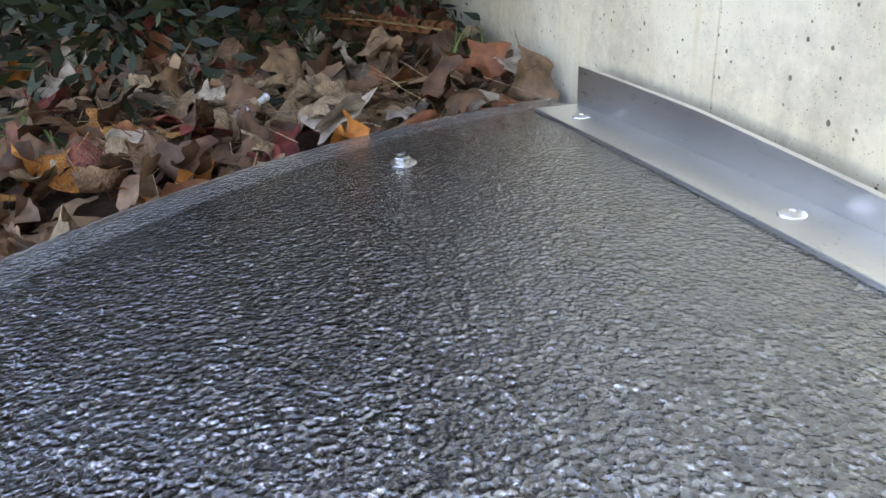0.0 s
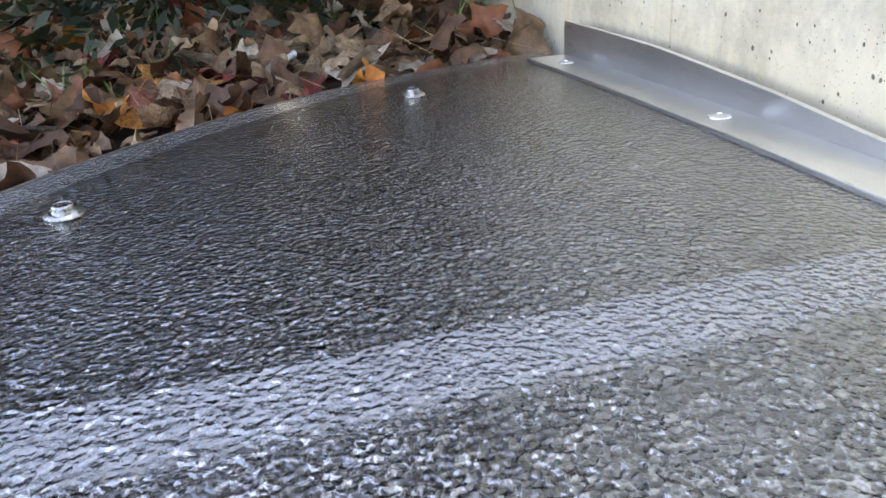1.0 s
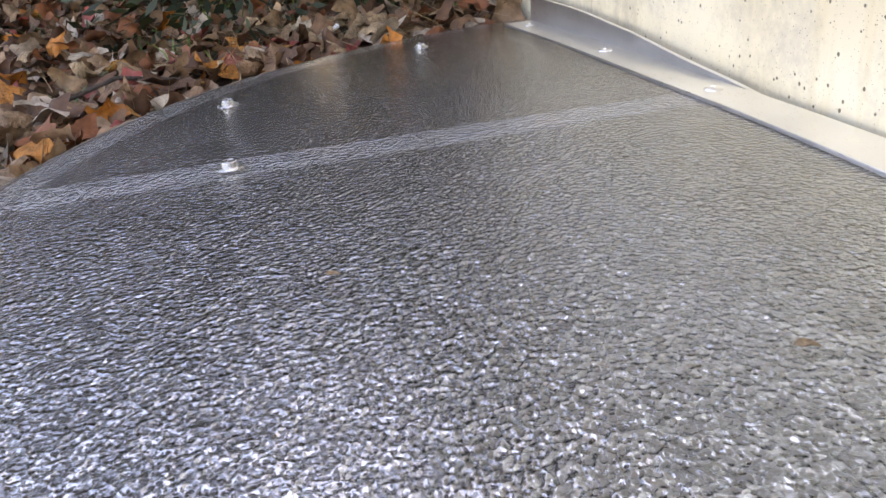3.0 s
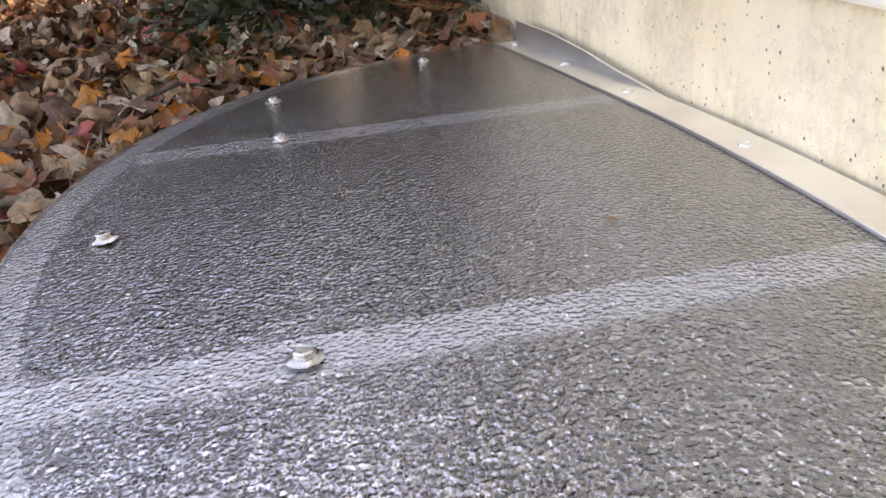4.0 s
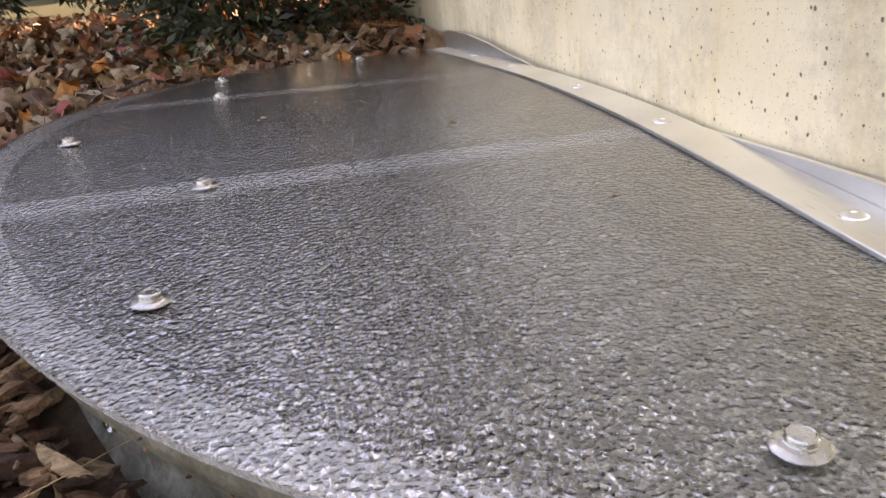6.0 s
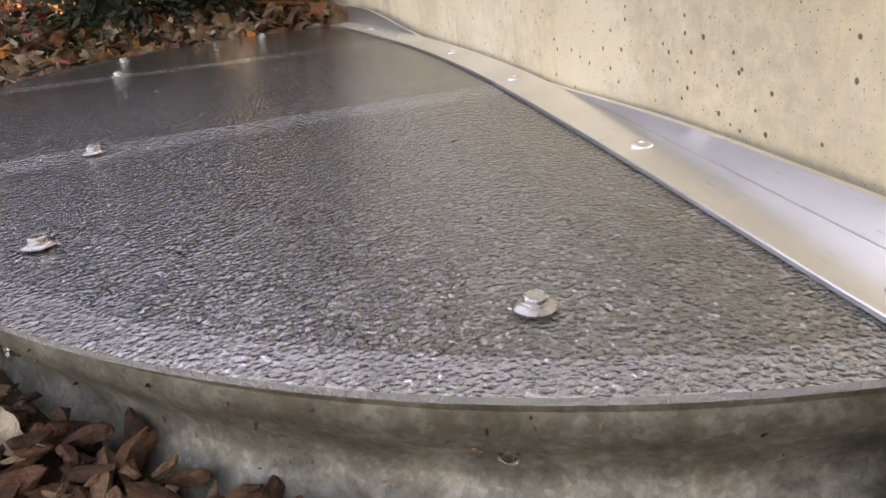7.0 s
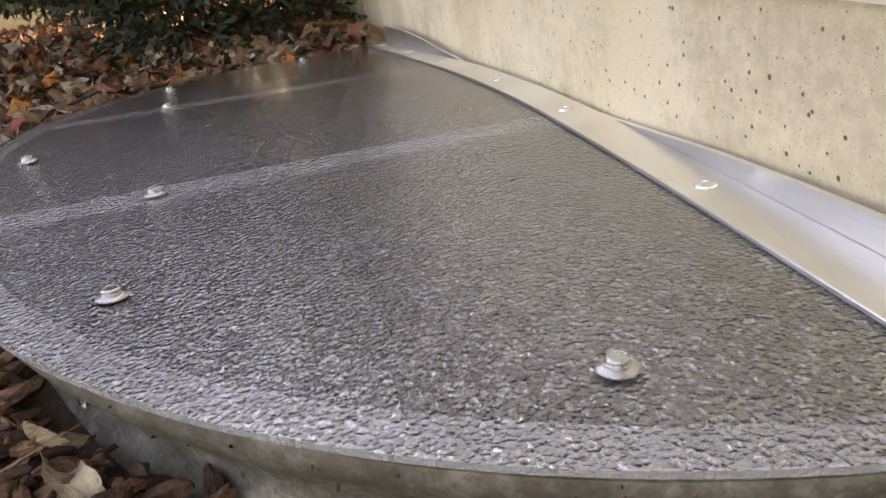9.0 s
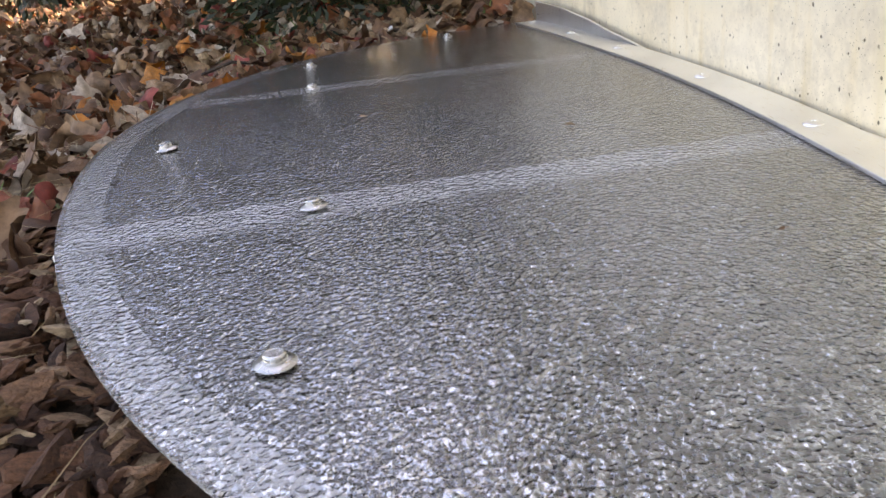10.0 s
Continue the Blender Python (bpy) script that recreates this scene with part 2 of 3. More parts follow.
m.bump(m.noise(60, 5, 0.7, m.mapped((1, 1, 0.25))), 1.0, 0.01)
BARK = m.mat

m = Mat("white_plastic", Base_Color=(0.75, 0.76, 0.78, 1), Roughness=0.4)
PLASTIC = m.mat

m = Mat("siding_paint", Roughness=0.6)
m.to(m.ramp(m.noise(4, 4), [(0.3, (0.76, 0.72, 0.63)), (0.7, (0.83, 0.79, 0.70))]), "Base Color")
SIDING = m.mat

m = Mat("roof_shingle", Roughness=0.9)
m.to(m.ramp(m.noise(30, 4), [(0.3, (0.05, 0.05, 0.05)), (0.7, (0.11, 0.1, 0.1))]), "Base Color")
ROOF = m.mat


# ---- building helpers ----
def finish(bm, name, material, smooth=False):
    bmesh.ops.recalc_face_normals(bm, faces=bm.faces)
    if smooth:
        for e in bm.edges:
            e.smooth = len(e.link_faces) != 2 or e.calc_face_angle(0.0) < 0.6
    me = bpy.data.meshes.new(name)
    bm.to_mesh(me)
    bm.free()
    for mt in material if isinstance(material, (list, tuple)) else [material]:
        me.materials.append(mt)
    if smooth:
        for p in me.polygons:
            p.use_smooth = True
    return me


def part(name, bm, material, parent=None, label="", smooth=False):
    ob = new(name, finish(bm, name, material, smooth))
    ob.parent = parent
    return tagged(ob, label) if label else ob


def raw(name, verts, faces, material, parent=None, smooth=False):
    me = bpy.data.meshes.new(name)
    me.from_pydata([tuple(v) for v in verts], [], faces)
    me.materials.append(material)
    if smooth:
        me.polygons.foreach_set("use_smooth", [True] * len(me.polygons))
    ob = new(name, me)
    ob.parent = parent
    return ob


def add_box(bm, lo, hi, bevel=0.0):
    r = bmesh.ops.create_cube(bm, size=1)
    for v in r["verts"]:
        v.co = Vector([l + (h - l) * (c + 0.5) for l, h, c in zip(lo, hi, v.co)])
    if bevel:
        es = list({e for v in r["verts"] for e in v.link_edges})
        bmesh.ops.bevel(bm, geom=es, offset=bevel, segments=2, affect='EDGES')


def box(lo, hi, bevel=0.0):
    bm = bmesh.new()
    add_box(bm, lo, hi, bevel)
    return bm


def lathe(profile, n=24, jog=0.0):
    """A solid of revolution about z from (radius, z) pairs."""
    bm = bmesh.new()
    rings = []
    for r, z in profile:
        if r < 1e-6:
            rings.append([bm.verts.new((0, 0, z))])
        else:
            rings.append([bm.verts.new((r * math.cos(2 * math.pi * (k + jog) / n), r * math.sin(2 * math.pi * (k + jog) / n), z)) for k in range(n)])
    for a, b in zip(rings, rings[1:]):
        for k in range(n):
            q = [a[k % len(a)], a[(k + 1) % len(a)], b[(k + 1) % len(b)], b[k % len(b)]]
            q = list(dict.fromkeys(q))
            if len(q) > 2:
                bm.faces.new(q)
    return bm


def loft(rows_):
    """A skin through rows of points, all of one length."""
    bm = bmesh.new()
    grid = [[bm.verts.new(p) for p in row] for row in rows_]
    for a, b in zip(grid, grid[1:]):
        for k in range(len(a) - 1):
            bm.faces.new((a[k], a[k + 1], b[k + 1], b[k]))
    return bm


def beam(rows_):
    """A closed solid through rows of one outline each."""
    bm = bmesh.new()
    grid = [[bm.verts.new(p) for p in row] for row in rows_]
    n = len(grid[0])
    for a, b in zip(grid, grid[1:]):
        for k in range(n):
            bm.faces.new((a[k], a[(k + 1) % n], b[(k + 1) % n], b[k]))
    bm.faces.new(grid[0][::-1])
    bm.faces.new(grid[-1])
    return bm


def tube(points, radii, n=7):
    bm = bmesh.new()
    rings = []
    for i, p in enumerate(points):
        d = (Vector(points[min(i + 1, len(points) - 1)]) - Vector(points[max(i - 1, 0)])).normalized()
        u = d.orthogonal().normalized()
        w = d.cross(u)
        rings.append([bm.verts.new(Vector(p) + radii[i] * (math.cos(2 * math.pi * k / n) * u + math.sin(2 * math.pi * k / n) * w)) for k in range(n)])
    for a, b in zip(rings, rings[1:]):
        for k in range(n):
            bm.faces.new((a[k], a[(k + 1) % n], b[(k + 1) % n], b[k]))
    bm.faces.new(rings[0][::-1])
    bm.faces.new(rings[-1])
    return bm


# ---- the plan ----
WALL_X = 0.042                     # face of the foundation wall
CX, CY = 0.29, 0.785               # centre of the cover's arc
NEAR_END, FAR_END = -1.237, 1.247  # where the arc meets the wall


def radius(th):
    """The arc is a little fuller towards its near end."""
    th = min(FAR_END, max(NEAR_END, th))
    return 0.887 + th * (-0.0434 + th * (0.0445 + th * (0.0352 - 0.0242 * th)))


def outline(a, inset=0.0):
    """A point of the cover's rounded edge; a from 0 (near end) to pi (far end)."""
    th = NEAR_END + (FAR_END - NEAR_END) * a / math.pi
    r = radius(th) - inset
    return CX - r * math.cos(th), CY + r * math.sin(th)


def arc_at(x, y):
    """The outline's parameter in the direction of a point."""
    return (math.atan2(y - CY, CX - x) - NEAR_END) / (FAR_END - NEAR_END) * math.pi


def inside(x, y, grow=0.0):
    return x < 0.05 and math.hypot(x - CX, y - CY) < radius(math.atan2(y - CY, CX - x)) + grow


def sheet_z(x, y):
    """The top of the sheet, which is bowed."""
    return -0.053 * max(0.0, y - 0.5) ** 1.6 + 0.012 * max(0, -x) / 0.5 * min(1, max(0, y / 0.7))


def bar_x(y):
    """How far the flange bows along the wall."""
    return 0.012 * math.sin(math.pi * min(1, max(0, y / 1.05))) - 0.010 * min(1, max(0, (y - 0.9) / 0.7))


def leg_top(y):
    """How far the angle's upright leg stands above the bar."""
    return float(np.interp(y, (-0.07, 0.16, 0.26, 0.42, 0.50, 0.94, 1.0, 1.10, 1.20, 1.37, 1.63), (0.026, 0.018, 0.013, 0.001, -0.004, -0.003, 0.003, 0.010, 0.019, 0.030, 0.038)))


def ground_z(x, y):
    n = noise.noise(Vector((x * 1.3, y * 1.3, 4.0))) * 0.018 + noise.noise(Vector((x * 6, y * 6, 1.0))) * 0.007
    return float(np.interp(y, (-0.05, 0.1, 0.3, 0.6, 1.0, 1.5, 1.85, 2.5), (-0.106, -0.094, -0.052, -0.058, -0.088, -0.108, -0.094, -0.095))) + n


# ---- ground ----
def spread(lo, hi, step, reach=400):
    inner = list(np.arange(lo, hi + step / 2, step))
    out, d = [], step
    while d < reach:
        d *= 1.5
        out.append(d)
    return [lo - d for d in reversed(out)] + inner + [hi + d for d in out]


gx, gy = spread(-2.6, 0.2, 0.028), spread(-1.0, 4.0, 0.028)
verts, faces = [], []
for x in gx:
    for y in gy:
        verts.append((x, y, ground_z(x, y) if abs(x) < 8 and abs(y) < 12 else -0.12))
W = len(gy)
for i in range(len(gx) - 1):
    for j in range(W - 1):
        cx, cy = (gx[i] + gx[i + 1]) / 2, (gy[j] + gy[j + 1]) / 2
        if inside(cx, cy, -0.05):
            continue
        faces.append((i * W + j, (i + 1) * W + j, (i + 1) * W + j + 1, i * W + j + 1))
ground = raw("ground", verts, faces, SOIL, None, True)
tagged(ground, "dark soil and mulch bed beside a foundation wall", "ground", kind="structure")

# ---- foundation wall and the house above it ----
WALL_END = 3.3
bm = bmesh.new()
add_box(bm, (WALL_X, -2.5, -1.3), (WALL_X + 0.25, 1.392, 0.127))
add_box(bm, (WALL_X + 0.0015, 1.392, -1.3), (WALL_X + 0.25, 1.396, 0.127))
add_box(bm, (WALL_X, 1.396, -1.3), (WALL_X + 0.25, 2.25, 0.127))
add_box(bm, (WALL_X + 0.002, 2.25, -1.3), (WALL_X + 0.25, 2.256, 0.127))
add_box(bm, (WALL_X, 2.256, -1.3), (WALL_X + 0.25, WALL_END, 0.127))
wall = part("wall_east", bm, CONCRETE)
tagged(wall, "cream cast concrete foundation wall with small pinholes", "wall", kind="structure")
ledge = part("trim", box((0.026, -2.5, 0.1285), (0.30, WALL_END, 0.29), 0.004), WHITE)
tagged(ledge, "weathered white skirt board above the concrete", "trim", kind="structure")
house = new("house")
tagged(house, "cream lap-sided house over the foundation", "house", kind="structure")
for k in range(15):
    z0 = 0.292 + k * 0.18
    bm = beam([[(0.045, y, z0), (0.065, y, z0 + 0.18), (0.3, y, z0 + 0.18), (0.3, y, z0)] for y in (-2.5, WALL_END)])
    part("siding_board", bm, SIDING, house)
part("roof", beam([[(0.03, y, 3.08), (3.0, y, 4.6), (3.0, y, 4.5), (0.03, y, 3.0)] for y in (-2.5, WALL_END)]), ROOF, house)
part("gable_wall", box((0.3, WALL_END - 0.2, -0.3), (7.0, WALL_END - 0.02, 2.95)), SIDING, house)

# ---- window well of corrugated steel ----
well = new("window_well")
tagged(well, "galvanised corrugated steel window well, weathered", "window well")
steps = 150
prof = [(0.0165, -0.0062), (0.013, -0.009), (0.013, -0.014)]
z = -0.016
while z > -1.25:
    prof.append((0.022 - 0.009 * math.cos((z + 0.022) / 0.073 * 2 * math.pi), z))
    z -= 0.006
rows_ = []
for i in range(steps + 1):
    a = math.pi * i / steps
    row = []
    for ins, dz in prof:
        x, y = outline(a, ins)
        x = min(x, -0.002)
        row.append((x, y, dz + (sheet_z(x, y) if dz > -0.05 else sheet_z(x, y) * max(0, 1 + (dz + 0.05) / 0.3))))
    rows_.append(row)
shell = part("well_wall", loft(rows_), GALV, well, "", True)
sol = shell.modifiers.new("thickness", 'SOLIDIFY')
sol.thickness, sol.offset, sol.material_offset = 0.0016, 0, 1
# inner face gets the steel with painted-in shade
shell.data.materials.append(SHADED_STEEL)


def lug():
    """The end flange: the steel runs on past the arc to the wall, its upper corner cut off."""
    rows_ = []
    for i in range(13):
        u = i / 12
        x = -0.034 + 0.072 * u
        top = -0.0125 - 0.050 * max(0.0, (u - 0.30) / 0.70) ** 1.25
        row = []
        for k in range(25):
            v = k / 24
            zz = top + (-0.30 - top) * v
            drop = max(0.0, -0.06 - zz)
            y = -0.049 + 0.009 * u + u * (0.19 * drop - 0.5 * drop * drop)
            y += 0.003 * (1 - u) ** 2 * math.cos((zz + 0.022) / 0.073 * 2 * math.pi) + 0.0025 * u * math.sin(zz * 75 + 1.0)
            row.append((x - 0.004 * u * math.sin(zz * 60), y + 0.004 * (1 - u) ** 3, zz))
        rows_.append(row)
    return loft(rows_)


fl = part("mounting_flange", lug(), GALV, well, "bent galvanised end flange", True)
so = fl.modifiers.new("thickness", 'SOLIDIFY')
so.thickness = 0.002
SCREW = finish(lathe([(0, 0.0065), (0.0022, 0.0065), (0.0026, 0.004), (0.0042, 0.004), (0.0048, 0.0052), (0.0052, 0.0045), (0.0055, 0.001), (0.0075, 0.0), (0, 0)], 18), "screw", ZINC, True)
for a in (arc_at(-0.168, 0.028), arc_at(-0.413, 0.225), 1.20, 1.65, 2.1, 2.6):
    x, y = outline(a, 0.029)
    x2, y2 = outline(a + 0.01, 0.029)
    nrm = Vector((-(y2 - y), x2 - x, 0)).normalized()
    if nrm.dot(Vector((x - CX, y - CY, 0))) < 0:
        nrm = -nrm
    ob = new("screw", SCREW)
    ob.parent = well
    ob.matrix_basis = Matrix.Translation((x, y, -0.047 + sheet_z(x, y))) @ nrm.to_track_quat('Z', 'Y').to_matrix().to_4x4()
rim_rows = []
for i in range(steps + 1):
    a = math.pi * i / steps
    pts = [outline(a, ins) for ins in (0.004, 0.031, 0.031, 0.004)]
    rim_rows.append([(min(x, -0.002), y, sheet_z(min(x, -0.002), y) - d) for (x, y), d in zip(pts, (0.0043, 0.0043, 0.006, 0.006))])
part("rim", beam(rim_rows), RIM, well, "dull metal rim under the cover", True)
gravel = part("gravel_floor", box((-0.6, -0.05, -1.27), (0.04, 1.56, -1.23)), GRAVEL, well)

# ---- the cover ----
cover = new("window_well_cover")
tagged(cover, "clear pebbled polycarbonate window well cover with aluminium flange", "window well cover")
THICK = 0.0036
NA, NX = 160, 40
bm = bmesh.new()
top, bot = [], []
for i in range(NA + 1):
    a = 0.012 + (math.pi - 0.024) * i / NA
    xe, y = outline(a)
    xe = min(xe, 0.004)
    rt, rb = [], []
    for k in range(NX + 1):
        u = k / NX
        x = xe + (0.018 + bar_x(y) - xe) * u
        z = sheet_z(x, y)
        rt.append(bm.verts.new((x, y, z)))
        rb.append(bm.verts.new((x, y, z - THICK)))
    top.append(rt)
    bot.append(rb)
for i in range(NA):
    for k in range(NX):
        bm.faces.new((top[i][k], top[i + 1][k], top[i + 1][k + 1], top[i][k + 1]))
        bm.faces.new((bot[i][k], bot[i][k + 1], bot[i + 1][k + 1], bot[i + 1][k])).material_index = 2
    for side in (0, NX):
        f = bm.faces.new((top[i][side], top[i + 1][side], bot[i + 1][side], bot[i][side]))
        f.material_index = 1
for row_t, row_b in ((top[0], bot[0]), (top[-1], bot[-1])):
    for k in range(NX):
        f = bm.faces.new((row_t[k], row_t[k + 1], row_b[k + 1], row_b[k]))
        f.material_index = 1
sheet = part("cover_sheet", bm, [POLY, POLY_EDGE, PEBBLE], cover, "clear pebbled polycarbonate sheet", True)
sheet.visible_shadow = False

# flat strips under the sheet, laid a little askew
for yc, slope, wide, xe in ((0.500, 0.062, 0.0185, -0.555), (0.983, 0.11, 0.020, -0.548)):
    rows_ = []
    for k in range(25):
        x = xe + (-0.005 - xe) * k / 24
        rows_.append([(x, yc + slope * x + w, sheet_z(x, yc + slope * x + w) - THICK - 0.0006 - d) for w, d in ((-wide, 0), (wide, 0), (wide, 0.004), (-wide, 0.004))])
    part("support_bar", beam(rows_), STRIP, cover, "aluminium bar under the sheet")

# top bar and angle along the wall
bar_rows, angle_rows = [], []
for i in range(61):
    y = -0.068 + (1.585 + 0.068) * i / 60
    s, z = bar_x(y), sheet_z(0, y)
    bar_rows.append([(x + s, y, z + d) for x, d in ((-0.021, 0.0004), (0.0218, 0.0004), (0.0218, 0.0034), (-0.0204, 0.0034), (-0.021, 0.0028))])
    zb, zt = z - 0.0108, z + 0.0034 + leg_top(y)
    angle_rows.append([(x + s, y, d) for x, d in ((-0.010, zb), (0.0225, zb), (0.0262, zb + 0.0035), (0.0262, zt), (0.0255, zt + 0.0007), (0.0222, zt), (0.0222, zb + 0.0055), (0.0205, zb + 0.0036), (-0.010, zb + 0.0036))])
bar = part("flange_bar", beam(bar_rows), ALU, cover, "flat mill aluminium bar riveted over the sheet", True)
angle = part("wall_angle", beam(angle_rows), ALU, cover, "mill aluminium angle against the wall", True)

RIVET = finish(lathe([(0, 0.0008), (0.0016, 0.0008), (0.0019, 0.0024), (0.0032, 0.0025), (0.006, 0.0019), (0.0078, 0.0009), (0.0082, 0.0), (0, 0)], 22), "rivet", ALU, True)
for y in (0.0, 0.242, 0.507, 0.722, 0.983, 1.224, 1.522):
    ob = new("rivet", RIVET)
    ob.parent = cover
    ob.location = (bar_x(y) + 0.0005, y, sheet_z(0, y) + 0.0034)

WASHER = finish(lathe([(0.004, 0.0002), (0.0100, 0.0002), (0.0106, 0.0006), (0.0107, 0.0011), (0.0102, 0.0015), (0.0070, 0.0027), (0.004, 0.0029)], 36), "washer", ZINC, True)
HEAD = finish(lathe([(0.0050, 0.0022), (0.0063, 0.0029), (0.0064, 0.0034), (0.0058, 0.0037), (0.0058, 0.0056), (0.0053, 0.0063), (0.0046, 0.0065), (0.0042, 0.0062), (0, 0.0061)], 30), "bolt_head", ZINC, True)
for n, (x, y) in enumerate(((-0.526, 0.677), (-0.421, 1.160), (-0.404, 0.930), (-0.187, 1.421), (-0.377, 0.468), (-0.385, 0.261), (-0.141, 0.060))):
    b = new("bolt", HEAD)
    b.parent = cover
    b.matrix_basis = pose(x, y, sheet_z(x, y) + 0.0006, (n * 5 % 3) - 1, (n * 7 % 5) - 2, n * 40)
    wsh = new("washer", WASHER)
    wsh.parent = b


# ---- leaves ----
def leaf_shape(kind, rng):
    """Verts and faces of one curled dry leaf about 1 long, stalk at -y."""
    n = 30
    ring = []
    skew = rng.uniform(-0.12, 0.12)
    for k in range(n):
        a = 2 * math.pi * k / n
        b = a - math.pi / 2
        if kind == "maple":
            lobes = 0.74 + 0.16 * math.cos(5 * b) + 0.07 * math.cos(10 * b + 0.6) + 0.04 * math.cos(15 * b)
            r = 0.55 * lobes * (1.0 + 0.18 * math.sin(a))
            x, y = r * math.cos(a), r * math.sin(a)
        elif kind == "oak":
            r = 0.5 + 0.055 * math.cos(9 * a)
            x, y = 0.56 * r * math.cos(a) * (1 + 0.25 * math.sin(a)), r * math.sin(a)
        else:
            x, y = 0.30 * math.cos(a) * (1 - 0.25 * math.sin(a)), 0.5 * math.sin(a)
        j = 1 + rng.uniform(-0.07, 0.06)
        ring.append((x * j + skew * y, y * j))
    roll, arch = rng.choice((-1, 1)) * rng.uniform(0.8, 4.6), rng.choice((-1, 1)) * rng.uniform(0.2, 2.4)
    turn, fold, ph = rng.uniform(-0.9, 0.9), rng.uniform(0.0, 0.5), rng.uniform(0, 6)

    def curled(x, y):
        """Crumple, roll about one axis, then arch along the other."""
        r = math.hypot(x, y)
        z = fold * abs(x) * 0.5 + 0.16 * r * math.sin(3 * math.atan2(y, x) + ph) + 0.05 * math.sin(11 * x + 7 * y + ph) * r + 0.035 * math.sin(17 * y - 9 * x + 2 * ph) * r
        c, s = math.cos(turn), math.sin(turn)
        u, v = c * x + s * y, c * y - s * x
        k = 1 / roll
        u, z = (k + 0 - z) * math.sin(u * roll), k - (k - z) * math.cos(u * roll)
        k = 1 / arch
        v, z = (k - z) * math.sin(v * arch), k - (k - z) * math.cos(v * arch)
        return c * u - s * v, s * u + c * v, z

    vs = [curled(0, 0)]
    for f in (0.4, 0.75, 1.0):
        for x, y in ring:
            vs.append(curled(x * f, y * f))
    fs = []
    for k in range(n):
        j = (k + 1) % n
        fs.append((0, 1 + k, 1 + j))
        for q in (0, 1):
            a, b = 1 + q * n, 1 + (q + 1) * n
            fs.append((a + k, b + k, b + j, a + j))
    # the stalk
    s = len(vs)
    p, q = Vector(curled(0, -0.42)), Vector(curled(0.02, -0.52))
    q = p + (q - p).normalized() * 0.38
    vs += [tuple(p + Vector((-0.009, 0, 0))), tuple(p + Vector((0.009, 0, 0))), tuple(q + Vector((0.012, 0, 0.02))), tuple(q + Vector((-0.004, 0, 0.02)))]
    fs.append((s, s + 1, s + 2, s + 3))
    vs = np.array(vs)
    vs[:, 2] -= np.median(vs[:, 2])
    return vs, fs


lr = random.Random(5)
SHAPES = [leaf_shape(k, lr) for k in ("maple",) * 9 + ("oak",) * 4 + ("oval",) * 3 + ("maple",) * 8 + ("oak",) * 5]


def leaf_spot(rng):
    while True:
        x, y = rng.uniform(-2.4, WALL_X - 0.03), rng.uniform(-0.5, 4.2)
        if rng.random() > 1.0 / (1 + 0.12 * max(0, y - 1) ** 2 + 0.25 * max(0, -x - 0.7) ** 2):
            continue
        if (y < 0.8 and rng.random() < 0.75) or (y < 0.38 and x > -0.8):
            continue
        if not inside(x, y, 0.012):
            return x, y


def scatter(name, shapes, count, material, size, rng, lift=(0.0, 0.035), tilt=0.36):
    vs, fs, base = [], [], 0
    for _ in range(count):
        x, y = leaf_spot(rng)
        v, f = rng.choice(shapes)
        s = rng.uniform(*size)
        m3 = Euler((rng.gauss(0, tilt), rng.gauss(0, tilt), rng.uniform(0, 6.283))).to_matrix()
        p = (v * s) @ np.array(m3).T
        z = ground_z(x, y) + rng.uniform(*lift)
        p += (x, y, z - min(0, p[:, 2].min() * 0.6))
        vs.append(p)
        fs += [tuple(i + base for i in q) for q in f]
        base += len(v)
    return raw(name, np.concatenate(vs), fs, material, None, True)


rng = random.Random(11)
litter = scatter("leaf_litter", SHAPES, 6000, LITTER, (0.036, 0.078), rng, (0.0, 0.03), 0.5)
tagged(litter, "brown, tan and rust dry leaves lying over the bed", "leaf litter", kind="stuff")

# single leaves along the edge of the cover
WORDS = {"brown": "dry curled brown maple leaf on the mulch", "tan": "dry tan maple leaf lying on the bed",
         "pale": "pale bleached curled leaf on the leaf litter", "orange": "orange autumn leaf on the leaf litter",
         "red": "dull red autumn leaf on the leaf litter", "yellow": "yellow autumn leaf beside the steel well"}
MESHES = {}


def leaf(color, shape, x, y, z, size, rx=0, ry=0, rz=0, material=None, label=""):
    key = (color, shape, material)
    if key not in MESHES:
        v, f = SHAPES[shape]
        me = bpy.data.meshes.new("leaf")
        me.from_pydata([tuple(p) for p in v], [], f)
        me.materials.append(material or LEAF_MATS[color])
        me.polygons.foreach_set("use_smooth", [True] * len(me.polygons))
        MESHES[key] = me
    ob = new("leaf", MESHES[key])
    ob.matrix_basis = pose(x, y, z, rx, ry, rz) @ Matrix.Diagonal((size, size, size, 1))
    return tagged(ob, label or WORDS[color], "leaf", "fallen leaves")


rng = random.Random(23)
for _ in range(280):
    a = rng.uniform(0.15, 3.0)
    gap = abs(rng.gauss(0, 0.28)) + 0.07
    x, y = outline(a, -gap)
    if x > 0.0 or y > 2.6 or (y < 0.6 and rng.random() < 0.85) or y < 0.2:
        continue
    color = rng.choice(["brown", "brown", "brown", "brown", "tan", "tan", "tan", "tan", "pale", "orange", "orange", "red"])
    leaf(color, rng.randrange(len(SHAPES)), x, y, ground_z(x, y) + rng.uniform(0.025, 0.05), rng.uniform(0.042, 0.078), rng.gauss(0, 20), rng.gauss(0, 20), rng.uniform(0, 360))
leaf("pale", 10, -0.412, 0.165, -0.056, 0.052, 12, 10, 60, CREAM_LEAF, "cream curled oak leaf on the wood chips")
leaf("orange", 2, -0.190, -0.035, -0.074, 0.036, 35, 0, 20)
